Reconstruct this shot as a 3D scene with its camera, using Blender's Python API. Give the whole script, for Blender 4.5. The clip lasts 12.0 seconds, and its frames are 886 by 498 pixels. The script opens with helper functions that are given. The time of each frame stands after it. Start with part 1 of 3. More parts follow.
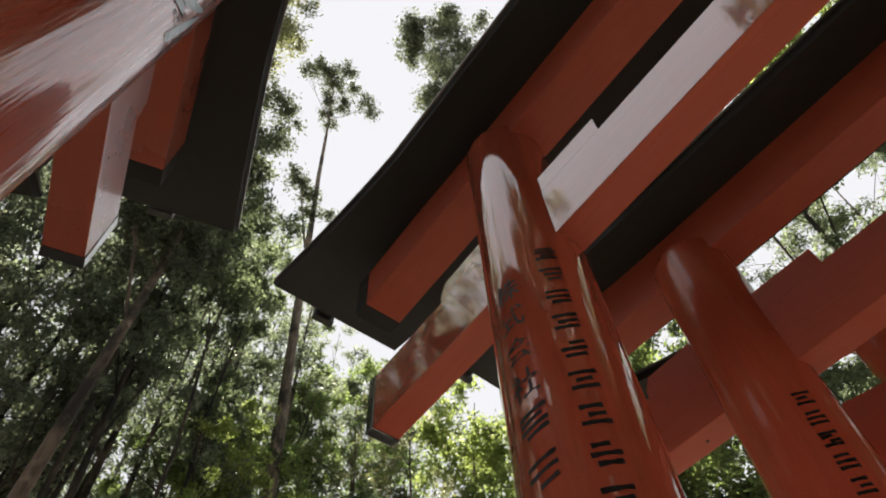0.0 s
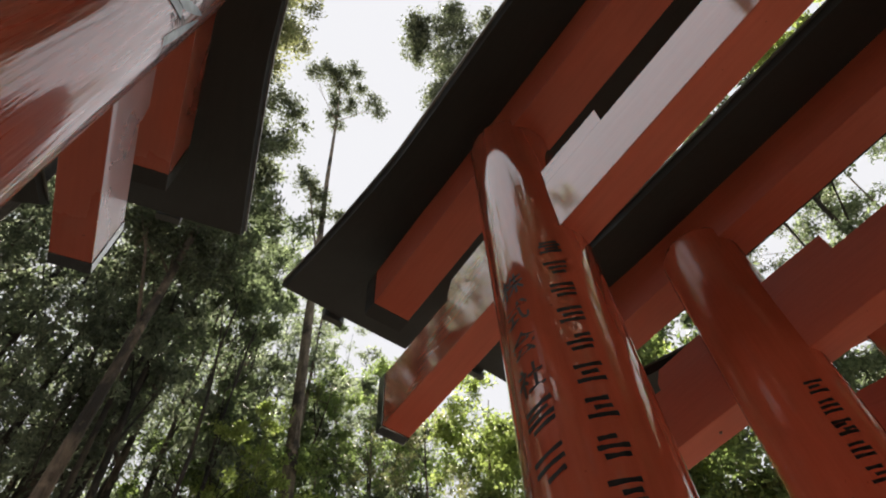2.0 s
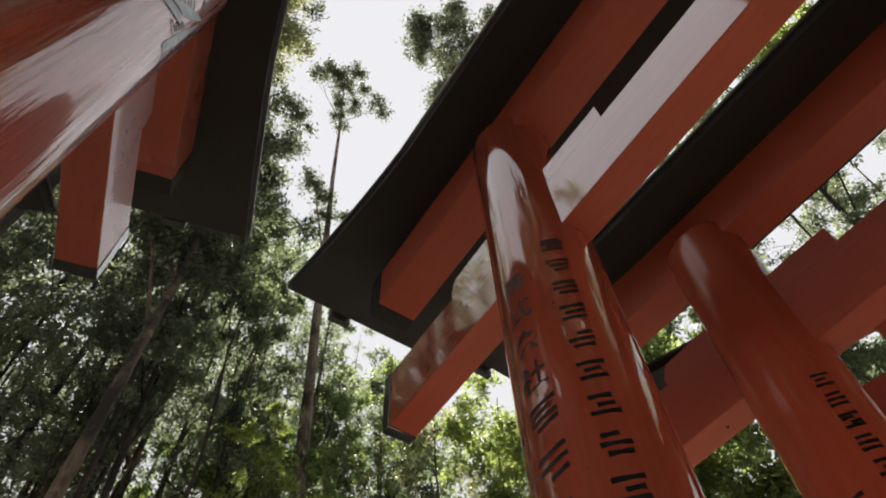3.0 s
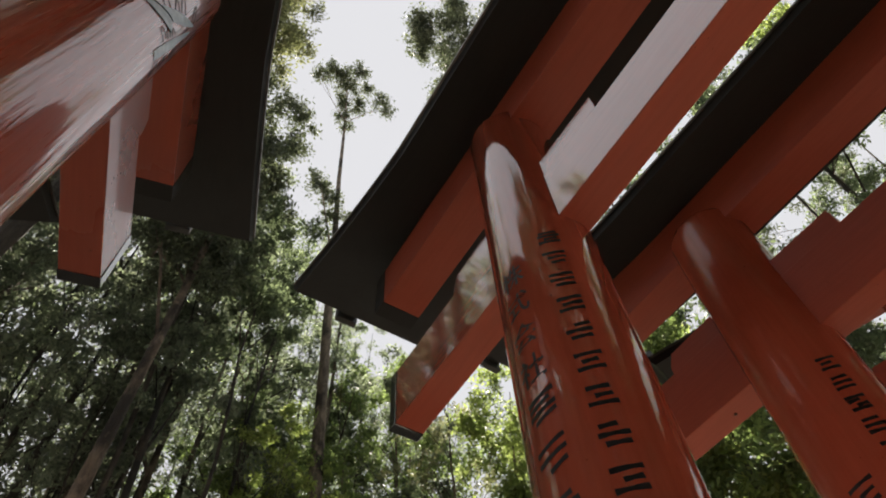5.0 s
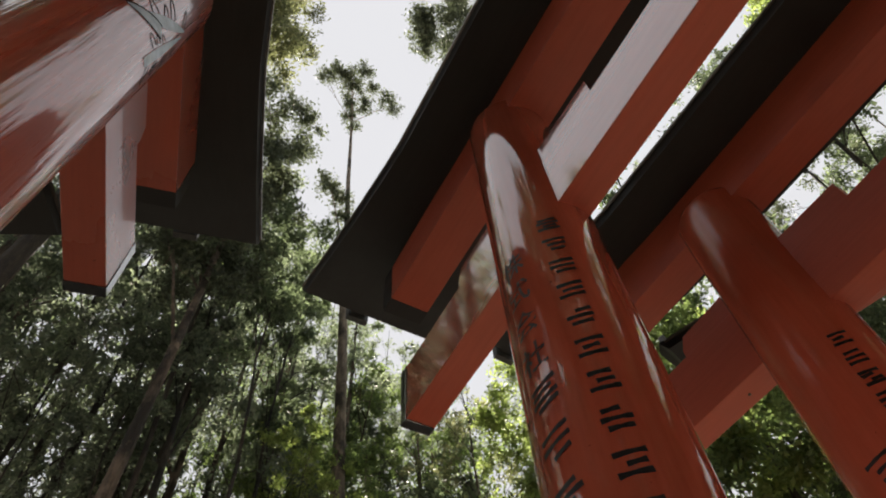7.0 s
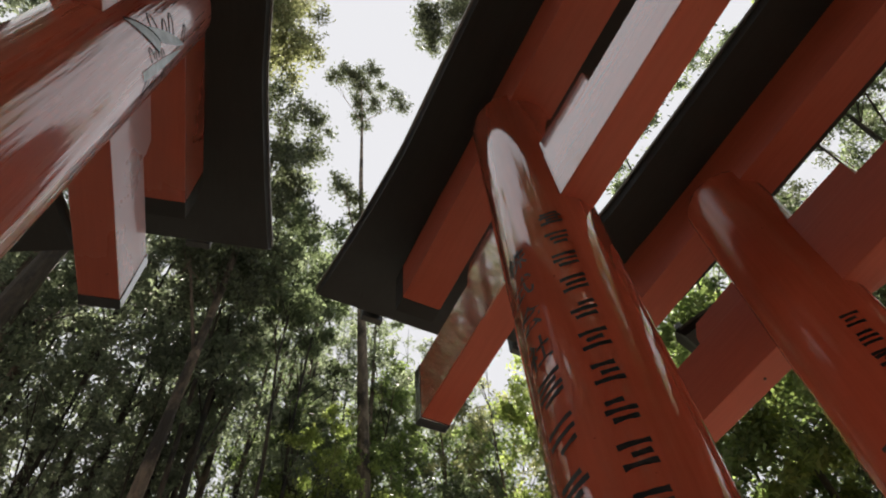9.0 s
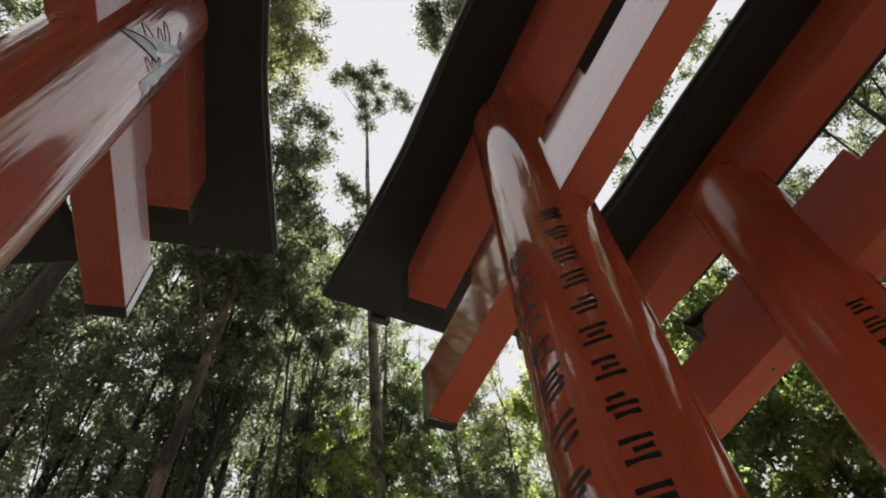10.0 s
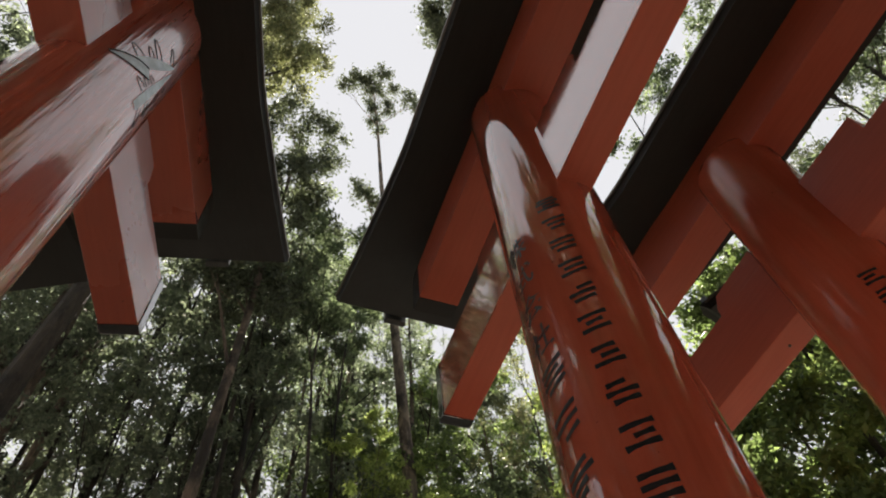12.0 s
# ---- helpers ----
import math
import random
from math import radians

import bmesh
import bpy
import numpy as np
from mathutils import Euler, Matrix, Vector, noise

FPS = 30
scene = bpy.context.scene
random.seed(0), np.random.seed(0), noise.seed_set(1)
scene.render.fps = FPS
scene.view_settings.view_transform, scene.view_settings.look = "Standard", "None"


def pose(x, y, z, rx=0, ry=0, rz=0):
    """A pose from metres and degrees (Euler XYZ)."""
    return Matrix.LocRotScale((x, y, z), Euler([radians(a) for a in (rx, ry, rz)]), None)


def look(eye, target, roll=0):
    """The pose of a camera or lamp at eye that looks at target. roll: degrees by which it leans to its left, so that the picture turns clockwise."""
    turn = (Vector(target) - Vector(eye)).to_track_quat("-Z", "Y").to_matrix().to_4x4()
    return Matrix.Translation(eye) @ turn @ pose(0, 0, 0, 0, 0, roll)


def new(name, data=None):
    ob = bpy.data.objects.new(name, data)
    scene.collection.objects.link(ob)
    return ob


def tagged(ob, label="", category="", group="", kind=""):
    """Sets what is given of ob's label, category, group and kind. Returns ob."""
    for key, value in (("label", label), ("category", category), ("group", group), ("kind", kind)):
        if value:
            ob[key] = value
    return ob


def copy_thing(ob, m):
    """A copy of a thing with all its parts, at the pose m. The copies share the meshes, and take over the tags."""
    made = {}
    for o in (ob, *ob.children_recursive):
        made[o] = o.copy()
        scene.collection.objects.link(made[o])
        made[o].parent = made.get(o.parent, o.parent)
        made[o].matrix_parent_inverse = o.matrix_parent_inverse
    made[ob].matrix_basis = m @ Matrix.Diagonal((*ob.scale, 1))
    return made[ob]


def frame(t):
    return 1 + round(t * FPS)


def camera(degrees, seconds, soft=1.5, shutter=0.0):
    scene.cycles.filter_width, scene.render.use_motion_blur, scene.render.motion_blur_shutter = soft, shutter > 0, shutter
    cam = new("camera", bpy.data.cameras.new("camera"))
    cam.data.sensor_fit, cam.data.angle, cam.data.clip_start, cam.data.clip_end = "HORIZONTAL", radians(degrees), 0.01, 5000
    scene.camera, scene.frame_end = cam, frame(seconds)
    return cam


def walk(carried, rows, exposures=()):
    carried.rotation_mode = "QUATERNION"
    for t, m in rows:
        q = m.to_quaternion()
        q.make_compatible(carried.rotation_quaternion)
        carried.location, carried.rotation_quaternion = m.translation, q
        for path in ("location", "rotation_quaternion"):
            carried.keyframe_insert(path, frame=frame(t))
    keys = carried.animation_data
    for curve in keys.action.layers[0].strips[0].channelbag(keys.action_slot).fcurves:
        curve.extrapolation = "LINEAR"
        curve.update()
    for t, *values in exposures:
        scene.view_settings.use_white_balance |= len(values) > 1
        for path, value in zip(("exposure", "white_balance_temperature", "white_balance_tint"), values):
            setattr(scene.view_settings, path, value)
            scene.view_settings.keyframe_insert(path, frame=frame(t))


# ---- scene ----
cam = camera(66.22, 12.0, soft=1.95)
# seconds, x, y, z, elevation, lean, heading
PATH = [
    (0.0, 0.0000, 0.0000, 1.3000, 58.635, -3.805, -40.534),
    (0.5, 0.0096, 0.0020, 1.3027, 58.646, -3.716, -40.135),
    (1.0, 0.0178, 0.0009, 1.3044, 58.635, -3.706, -39.679),
    (1.5, 0.0237, -0.0028, 1.3047, 58.588, -3.698, -39.162),
    (2.0, 0.0290, -0.0070, 1.3045, 58.544, -3.719, -38.649),
    (2.5, 0.0330, -0.0153, 1.3015, 58.484, -3.788, -38.060),
    (3.0, 0.0402, -0.0219, 1.3020, 58.467, -3.813, -37.499),
    (5.0, 0.0776, -0.0469, 1.2989, 58.225, -4.405, -35.792),
    (5.5, 0.0926, -0.0508, 1.3023, 58.144, -4.687, -35.279),
    (6.0, 0.1070, -0.0527, 1.3016, 58.081, -4.912, -34.747),
    (6.5, 0.1206, -0.0545, 1.3040, 58.036, -5.057, -34.102),
    (7.0, 0.1317, -0.0594, 1.3024, 57.952, -5.178, -33.407),
    (9.0, 0.1658, -0.0928, 1.2972, 57.713, -5.445, -30.610),
    (9.5, 0.1787, -0.1008, 1.2978, 57.693, -5.612, -29.852),
    (10.0, 0.1936, -0.1090, 1.2977, 57.656, -5.871, -29.060),
    (10.5, 0.2099, -0.1160, 1.2978, 57.645, -6.197, -28.309),
    (11.0, 0.2253, -0.1229, 1.2957, 57.616, -6.479, -27.543),
    (11.5, 0.2424, -0.1285, 1.2946, 57.632, -6.672, -26.719),
    (12.0, 0.2633, -0.1317, 1.2948, 57.695, -6.845, -25.758),
]
walk(cam, [(t, pose(x, y, z, 90 + up, 0, turn) @ pose(0, 0, 0, 0, 0, lean)) for t, x, y, z, up, lean, turn in PATH],
     exposures=((0.0, 2.32, 6800, 12), (3.0, 2.23, 6800, 12), (5.0, 2.09, 6800, 12), (9.0, 2.19, 6800, 12), (12.0, 2.19, 6800, 12)))

# ---- light ----
SUN_UP, SUN_AZ = 65.5, 20.0          # degrees above the horizon; from +y towards +x
world = bpy.data.worlds.new("sky")
scene.world = world
world.use_nodes = True
wn, wl = world.node_tree.nodes, world.node_tree.links
wn.clear()
sky = wn.new("ShaderNodeTexSky")
sky.sky_type = "NISHITA"
sky.sun_disc = False
sky.sun_elevation, sky.sun_rotation = radians(SUN_UP), radians(SUN_AZ)
sky.air_density, sky.dust_density, sky.ozone_density = 1.0, 6.0, 0.6
pale = wn.new("ShaderNodeHueSaturation")
pale.inputs["Saturation"].default_value = 0.3
back = wn.new("ShaderNodeBackground")
back.inputs["Strength"].default_value = 0.05
wout = wn.new("ShaderNodeOutputWorld")
wl.new(sky.outputs[0], pale.inputs["Color"])
# thin bright cloud evens the sky out
low, high = wn.new("ShaderNodeMix"), wn.new("ShaderNodeMix")
for node, kind, v in ((low, "LIGHTEN", (3.3, 3.65, 3.95, 1)), (high, "DARKEN", (3.55, 3.70, 3.95, 1))):
    node.data_type, node.blend_type = "RGBA", kind
    node.inputs[0].default_value = 1.0
    node.inputs[7].default_value = v
wl.new(pale.outputs[0], low.inputs[6])
wl.new(low.outputs[2], high.inputs[6])
wl.new(high.outputs[2], back.inputs["Color"])
wl.new(back.outputs[0], wout.inputs["Surface"])

sun = new("sun", bpy.data.lights.new("sun", "SUN"))
sun.data.energy, sun.data.angle, sun.data.color = 5.0, radians(0.6), (1.0, 0.93, 0.82)
sun_way = Vector((math.sin(radians(SUN_AZ)) * math.cos(radians(SUN_UP)), math.cos(radians(SUN_AZ)) * math.cos(radians(SUN_UP)), math.sin(radians(SUN_UP))))
sun.matrix_world = look(sun_way * 60, (0, 0, 0))


# ---- materials ----
def material(name):
    m = bpy.data.materials.new(name)
    m.use_nodes = True
    n, l = m.node_tree.nodes, m.node_tree.links
    return m, n, l, n["Principled BSDF"]


def ramp(n, l, source, *stops):
    r = n.new("ShaderNodeValToRGB")
    e = r.color_ramp.elements
    while len(e) < len(stops):
        e.new(0.5)
    for k, (p, c) in zip(e, stops):
        k.position, k.color = p, (*c, 1) if len(c) == 3 else c
    l.new(source, r.inputs[0])
    return r.outputs[0]


def noise_at(n, l, scale, detail=4, stretch=(1, 1, 1), rough=0.55):
    co = n.new("ShaderNodeTexCoord")
    mp = n.new("ShaderNodeMapping")
    mp.inputs["Scale"].default_value = stretch
    tx = n.new("ShaderNodeTexNoise")
    tx.inputs["Scale"].default_value, tx.inputs["Detail"].default_value, tx.inputs["Roughness"].default_value = scale, detail, rough
    l.new(co.outputs["Object"], mp.inputs[0])
    l.new(mp.outputs[0], tx.inputs["Vector"])
    return tx.outputs["Fac"]


def bump(n, l, b, height, strength, distance=0.01):
    k = n.new("ShaderNodeBump")
    k.inputs["Strength"].default_value, k.inputs["Distance"].default_value = strength, distance
    l.new(height, k.inputs["Height"])
    l.new(k.outputs[0], b.inputs["Normal"])
    return k


def mix(n, l, fac, a, b, kind="MIX"):
    k = n.new("ShaderNodeMix")
    k.data_type, k.blend_type = "RGBA", kind
    for sock, v in ((k.inputs[0], fac), (k.inputs[6], a), (k.inputs[7], b)):
        if isinstance(v, (int, float)):
            sock.default_value = v
        elif isinstance(v, tuple):
            sock.default_value = (*v, 1)
        else:
            l.new(v, sock)
    return k.outputs[2]


def lacquer(name, a, b, grain, rough, ior=1.5, coat=0.75, relief=1.0):
    """Glossy paint laid over wood by brush: drawn-out streaks in the relief, faded blotches, small chips."""
    m, n, l, s = material(name)
    blotch = noise_at(n, l, 1.7, 5, (1, 1, 1))
    streak = noise_at(n, l, 9.0, 5, grain)
    base = ramp(n, l, blotch, (0.3, a), (0.72, b))
    base = mix(n, l, ramp(n, l, streak, (0.35, (0, 0, 0)), (0.75, (0.35, 0.35, 0.35))), base, tuple(v * 0.72 for v in a))
    speck = ramp(n, l, noise_at(n, l, 55, 2), (0.76, (0, 0, 0)), (0.79, (1, 1, 1)))
    base = mix(n, l, speck, base, tuple(v * 0.45 for v in a))
    l.new(base, s.inputs["Base Color"])
    r = ramp(n, l, blotch, (0.3, (rough,) * 3), (0.75, (rough * 2.1,) * 3))
    if relief > 1:
        r = ramp(n, l, streak, (0.40, (rough * 0.5,) * 3), (0.68, (rough * 2.2,) * 3))
        l.new(r, s.inputs["Coat Roughness"])
    l.new(ramp(n, l, streak, (0.35, (0.24,) * 3), (0.7, (0.42,) * 3)) if relief > 2 else r, s.inputs["Roughness"])
    wave = noise_at(n, l, 5.0, 4, grain, 0.5)
    k = bump(n, l, s, wave, 0.26 * relief, 0.004 * relief)
    k2 = n.new("ShaderNodeBump")
    k2.inputs["Strength"].default_value, k2.inputs["Distance"].default_value = 0.10, 0.0015
    l.new(noise_at(n, l, 34, 3, grain), k2.inputs["Height"])
    l.new(k.outputs[0], k2.inputs["Normal"])
    l.new(k2.outputs[0], s.inputs["Normal"])
    s.inputs["IOR"].default_value = ior
    if coat:
        s.inputs["Coat Weight"].default_value, s.inputs["Coat IOR"].default_value, s.inputs["Coat Roughness"].default_value = coat, 2.0, 0.03
        l.new((k2 if relief > 1 else k).outputs[0], s.inputs["Coat Normal"])
    return m


RED_A, RED_B = (0.36, 0.072, 0.038), (0.42, 0.098, 0.056)
# fresh lacquer, worn matt paint, and old lacquer with the grain showing; each for posts and for beams, the last beam
# darkened
fresh = (lacquer("fresh_vermilion_post", RED_A, RED_B, (6, 6, 0.5), 0.04), lacquer("fresh_vermilion_beam", RED_A, RED_B, (6, 0.5, 6), 0.035, 1.5, 1.0, 0.4))
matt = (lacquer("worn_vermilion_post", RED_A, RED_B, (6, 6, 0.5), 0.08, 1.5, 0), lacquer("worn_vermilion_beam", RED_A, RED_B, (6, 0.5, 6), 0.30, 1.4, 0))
# the beam's red is darker than its post's: shade put into the paint
grained = (lacquer("grained_vermilion_post", RED_A, RED_B, (7, 7, 0.3), 0.05, 1.5, 0.95, 2.2), lacquer("shade_toned_vermilion_beam", (0.29, 0.064, 0.037), (0.35, 0.086, 0.052), (7, 0.4, 7), 0.20, 1.5, 0.35, 0.45))
black_paint = lacquer("black_paint", (0.017, 0.0168, 0.0158), (0.028, 0.027, 0.025), (4, 0.5, 4), 0.45, 1.35, 0)
black_gloss = lacquer("glossy_black_paint", (0.012, 0.011, 0.010), (0.022, 0.02, 0.018), (6, 0.5, 6), 0.08, 1.7)
black_roof = lacquer("black_roof_boards", (0.024, 0.023, 0.021), (0.042, 0.039, 0.035), (4, 0.4, 4), 0.6, 1.35, 0)


def plain(name, colour, rough, metal=0.0, scale=20.0):
    m, n, l, s = material(name)
    l.new(ramp(n, l, noise_at(n, l, scale), (0.3, tuple(v * 0.75 for v in colour)), (0.7, tuple(min(1, v * 1.2) for v in colour))), s.inputs["Base Color"])
    s.inputs["Roughness"].default_value, s.inputs["Metallic"].default_value = rough, metal
    bump(n, l, s, noise_at(n, l, scale * 4), 0.25, 0.002)
    return m


flashing = plain("dull_copper_flashing", (0.10, 0.085, 0.07), 0.38, 0.7)
grey_cap = plain("weathered_grey_zinc", (0.06, 0.06, 0.058), 0.5, 0.3)
ink = plain("black_ink", (0.010, 0.010, 0.010), 0.35)
crest_line = plain("matt_black_line", (0.006, 0.006, 0.006), 0.85)
crest_line.node_tree.nodes["Principled BSDF"].inputs["Specular IOR Level"].default_value = 0.1
crest_blue = plain("pale_blue_paint", (0.44, 0.57, 0.66), 0.25)


def bark(name, a, b, ring=1.0):
    m, n, l, s = material(name)
    f = noise_at(n, l, 9, 6, (2.2, 2.2, 0.4 * ring), 0.7)
    c = ramp(n, l, f, (0.32, a), (0.68, b))
    patch = ramp(n, l, noise_at(n, l, 2.6, 5, (1, 1, 0.6), 0.65), (0.45, (0, 0, 0)), (0.58, (1, 1, 1)))
    c = mix(n, l, patch, c, tuple(p * 0.4 for p in a))
    lichen = ramp(n, l, noise_at(n, l, 5.0, 4), (0.60, (0, 0, 0)), (0.70, (0.8, 0.8, 0.8)))
    c = mix(n, l, lichen, c, tuple(p * 1.25 for p in b))
    l.new(c, s.inputs["Base Color"])
    s.inputs["Roughness"].default_value = 0.9
    bump(n, l, s, f, 1.0, 0.04)
    return m


bark_dark = bark("dark_bark", (0.022, 0.017, 0.012), (0.066, 0.050, 0.037))
bark_pale = bark("pale_bark", (0.085, 0.063, 0.047), (0.24, 0.185, 0.14))
bark_grey = bark("grey_brown_bark", (0.055, 0.040, 0.029), (0.19, 0.140, 0.105))


def leaf(name, dark, light, through_it, gloss=0.55):
    m, n, l, s = material(name)
    geo = n.new("ShaderNodeNewGeometry")
    c = ramp(n, l, geo.outputs["Random Per Island"], (0.0, dark), (0.8, light), (1.0, tuple(min(1, v * 1.35) for v in light)))
    c = mix(n, l, ramp(n, l, noise_at(n, l, 0.7, 3), (0.4, (0, 0, 0)), (0.65, (0.6, 0.6, 0.6))), c, dark)
    l.new(c, s.inputs["Base Color"])
    s.inputs["Roughness"].default_value = gloss
    s.inputs["Specular IOR Level"].default_value = 0.28
    tr = n.new("ShaderNodeBsdfTranslucent")
    warm = mix(n, l, 1.0, c, (1.02, 1.08, 0.82), "MULTIPLY")
    l.new(warm, tr.inputs["Color"])
    add = n.new("ShaderNodeMixShader")
    add.inputs[0].default_value = through_it
    l.new(s.outputs[0], add.inputs[1])
    l.new(tr.outputs[0], add.inputs[2])
    l.new(add.outputs[0], n["Material Output"].inputs["Surface"])
    return m


leaf_dark = leaf("dark_evergreen_leaf", (0.075, 0.096, 0.064), (0.175, 0.21, 0.14), 0.6)
# crowns against the sky: silhouette darkness put into the leaf colour
leaf_backlit = leaf("grey_green_leaf", (0.052, 0.062, 0.044), (0.13, 0.145, 0.10), 0.45)
# its grey cast puts the wood's shade into the leaf colour
leaf_shade = leaf("shaded_grey_green_leaf", (0.098, 0.116, 0.093), (0.23, 0.258, 0.208), 0.64)
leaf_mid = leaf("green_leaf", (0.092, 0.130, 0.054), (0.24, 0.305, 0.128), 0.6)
# yellow-green of maples, bright enough to put sunlight into the colour
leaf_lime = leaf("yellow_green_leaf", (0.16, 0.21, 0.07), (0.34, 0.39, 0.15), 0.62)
# dark leaf for unseen trees behind, so the beams reflect less light
leaf_deep = leaf("deep_green_leaf", (0.030, 0.037, 0.024), (0.072, 0.084, 0.055), 0.4)
leaf_olive = leaf("olive_leaf", (0.11, 0.12, 0.065), (0.25, 0.25, 0.145), 0.5)

m_ground, gn, gl, gs = material("forest_floor")
gl.new(ramp(gn, gl, noise_at(gn, gl, 3.0, 8), (0.3, (0.10, 0.09, 0.075)), (0.7, (0.205, 0.187, 0.162))), gs.inputs["Base Color"])
gs.inputs["Roughness"].default_value = 0.95
bump(gn, gl, gs, noise_at(gn, gl, 14, 6), 0.6, 0.03)


# ---- mesh helpers ----
def mesh_of(name, bm, mat, smooth=True):
    me = bpy.data.meshes.new(name)
    bm.normal_update()
    bm.to_mesh(me)
    bm.free()
    me.materials.append(mat)
    me.polygons.foreach_set("use_smooth", [smooth] * len(me.polygons))
    if smooth:
        me.set_sharp_from_angle(angle=radians(14))
    return me


def part(name, bm, mat, parent, label="", smooth=True):
    ob = new(name, mesh_of(name, bm, mat, smooth))
    ob.parent = parent
    return tagged(ob, label)


def thing(name, m, label, category, group=""):
    ob = new(name)
    ob.matrix_world = m
    ob.empty_display_size = 0.3
    return tagged(ob, label, category, group)


def bar(x0, x1, y0, y1, z0, z1, edge=0.006):
    bm = bmesh.new()
    bmesh.ops.create_cube(bm, size=1)
    bmesh.ops.transform(bm, matrix=Matrix.LocRotScale(((x0 + x1) / 2, (y0 + y1) / 2, (z0 + z1) / 2), None, (x1 - x0, y1 - y0, z1 - z0)), verts=bm.verts)
    if edge:
        bmesh.ops.bevel(bm, geom=bm.edges[:], offset=edge, segments=2, affect="EDGES", profile=0.6)
    return bm


def loft(rings, close=True):
    """A skin over rings of equal length, each a list of points."""
    bm = bmesh.new()
    vs = [[bm.verts.new(p) for p in r] for r in rings]
    k = len(rings[0])
    for a, b in zip(vs, vs[1:]):
        for i in range(k):
            bm.faces.new((a[i], a[(i + 1) % k], b[(i + 1) % k], b[i]))
    if close:
        bm.faces.new(vs[0][::-1])
        bm.faces.new(vs[-1])
    bmesh.ops.recalc_face_normals(bm, faces=bm.faces)
    return bm


def tube(points, radii, sides=8, wobble=0.0, seed=0):
    rnd = random.Random(seed)
    rings = []
    for i, (p, r) in enumerate(zip(points, radii)):
        a = Vector(points[max(i - 1, 0)])
        b = Vector(points[min(i + 1, len(points) - 1)])
        q = (b - a).to_track_quat("Z", "Y")
        rings.append([Vector(p) + q @ Vector((math.cos(t) * r, math.sin(t) * r, 0)) * (1 + wobble * (rnd.random() - 0.5))
                      for t in (2 * math.pi * k / sides for k in range(sides))])
    return loft(rings)


# ---- torii gates ----
SPAN = 3.0        # between the axes of a gate's two pillars
TAPER = 0.004     # by which a pillar narrows for each metre


def pillar_bm(r3, z_top, sides=64):
    rings = []
    zs = [0.0, 0.4] + [0.4 + (z_top - 0.44) * k / 12 for k in range(1, 13)] + [z_top - 0.012, z_top]
    for i, z in enumerate(zs):
        r = r3 - TAPER * (z - 3)
        if i == len(zs) - 1:
            r -= 0.03
        elif i == len(zs) - 2:
            r -= 0.010
        rings.append([(r * math.cos(2 * math.pi * k / sides), r * math.sin(2 * math.pi * k / sides), z) for k in range(sides)])
    return loft(rings)


def strip_on(r3, a0, a1, z0, z1, bm, axis, off=0.0012, rnd=None, n=6):
    """A brushed bar on a pillar, from (a0, z0) to (a1, z1), n pieces long, with swelling ends."""
    jit = rnd.random
    along = []
    for k in range(n + 1):
        f = k / n
        w = 0.0076 * (0.88 + 0.22 * abs(2 * f - 1) ** 2) * (0.85 + 0.3 * jit())
        a, z = a0 + (a1 - a0) * f, z0 + (z1 - z0) * f
        r = r3 - TAPER * (z - 3) + off
        dz, da = z1 - z0, radians(a1 - a0) * r
        ln = math.hypot(dz, da)
        for sgn in (1, -1):
            aa = a + math.degrees(sgn * w * dz / ln / r)
            zz = z - sgn * w * da / ln
            along.append((axis[0] + r * math.cos(radians(aa)), axis[1] + r * math.sin(radians(aa)), zz))
    vs = [bm.verts.new(p) for p in along]
    for k in range(n):
        bm.faces.new((vs[2 * k], vs[2 * k + 1], vs[2 * k + 3], vs[2 * k + 2]))


def kasagi_shape(y, y_mid, half, rise):
    """How far the top lintel has swept up at y."""
    s = abs(y - y_mid)
    u = max(0.0, (s - half * 0.55) / (half * 0.45))
    return rise * u ** 1.8


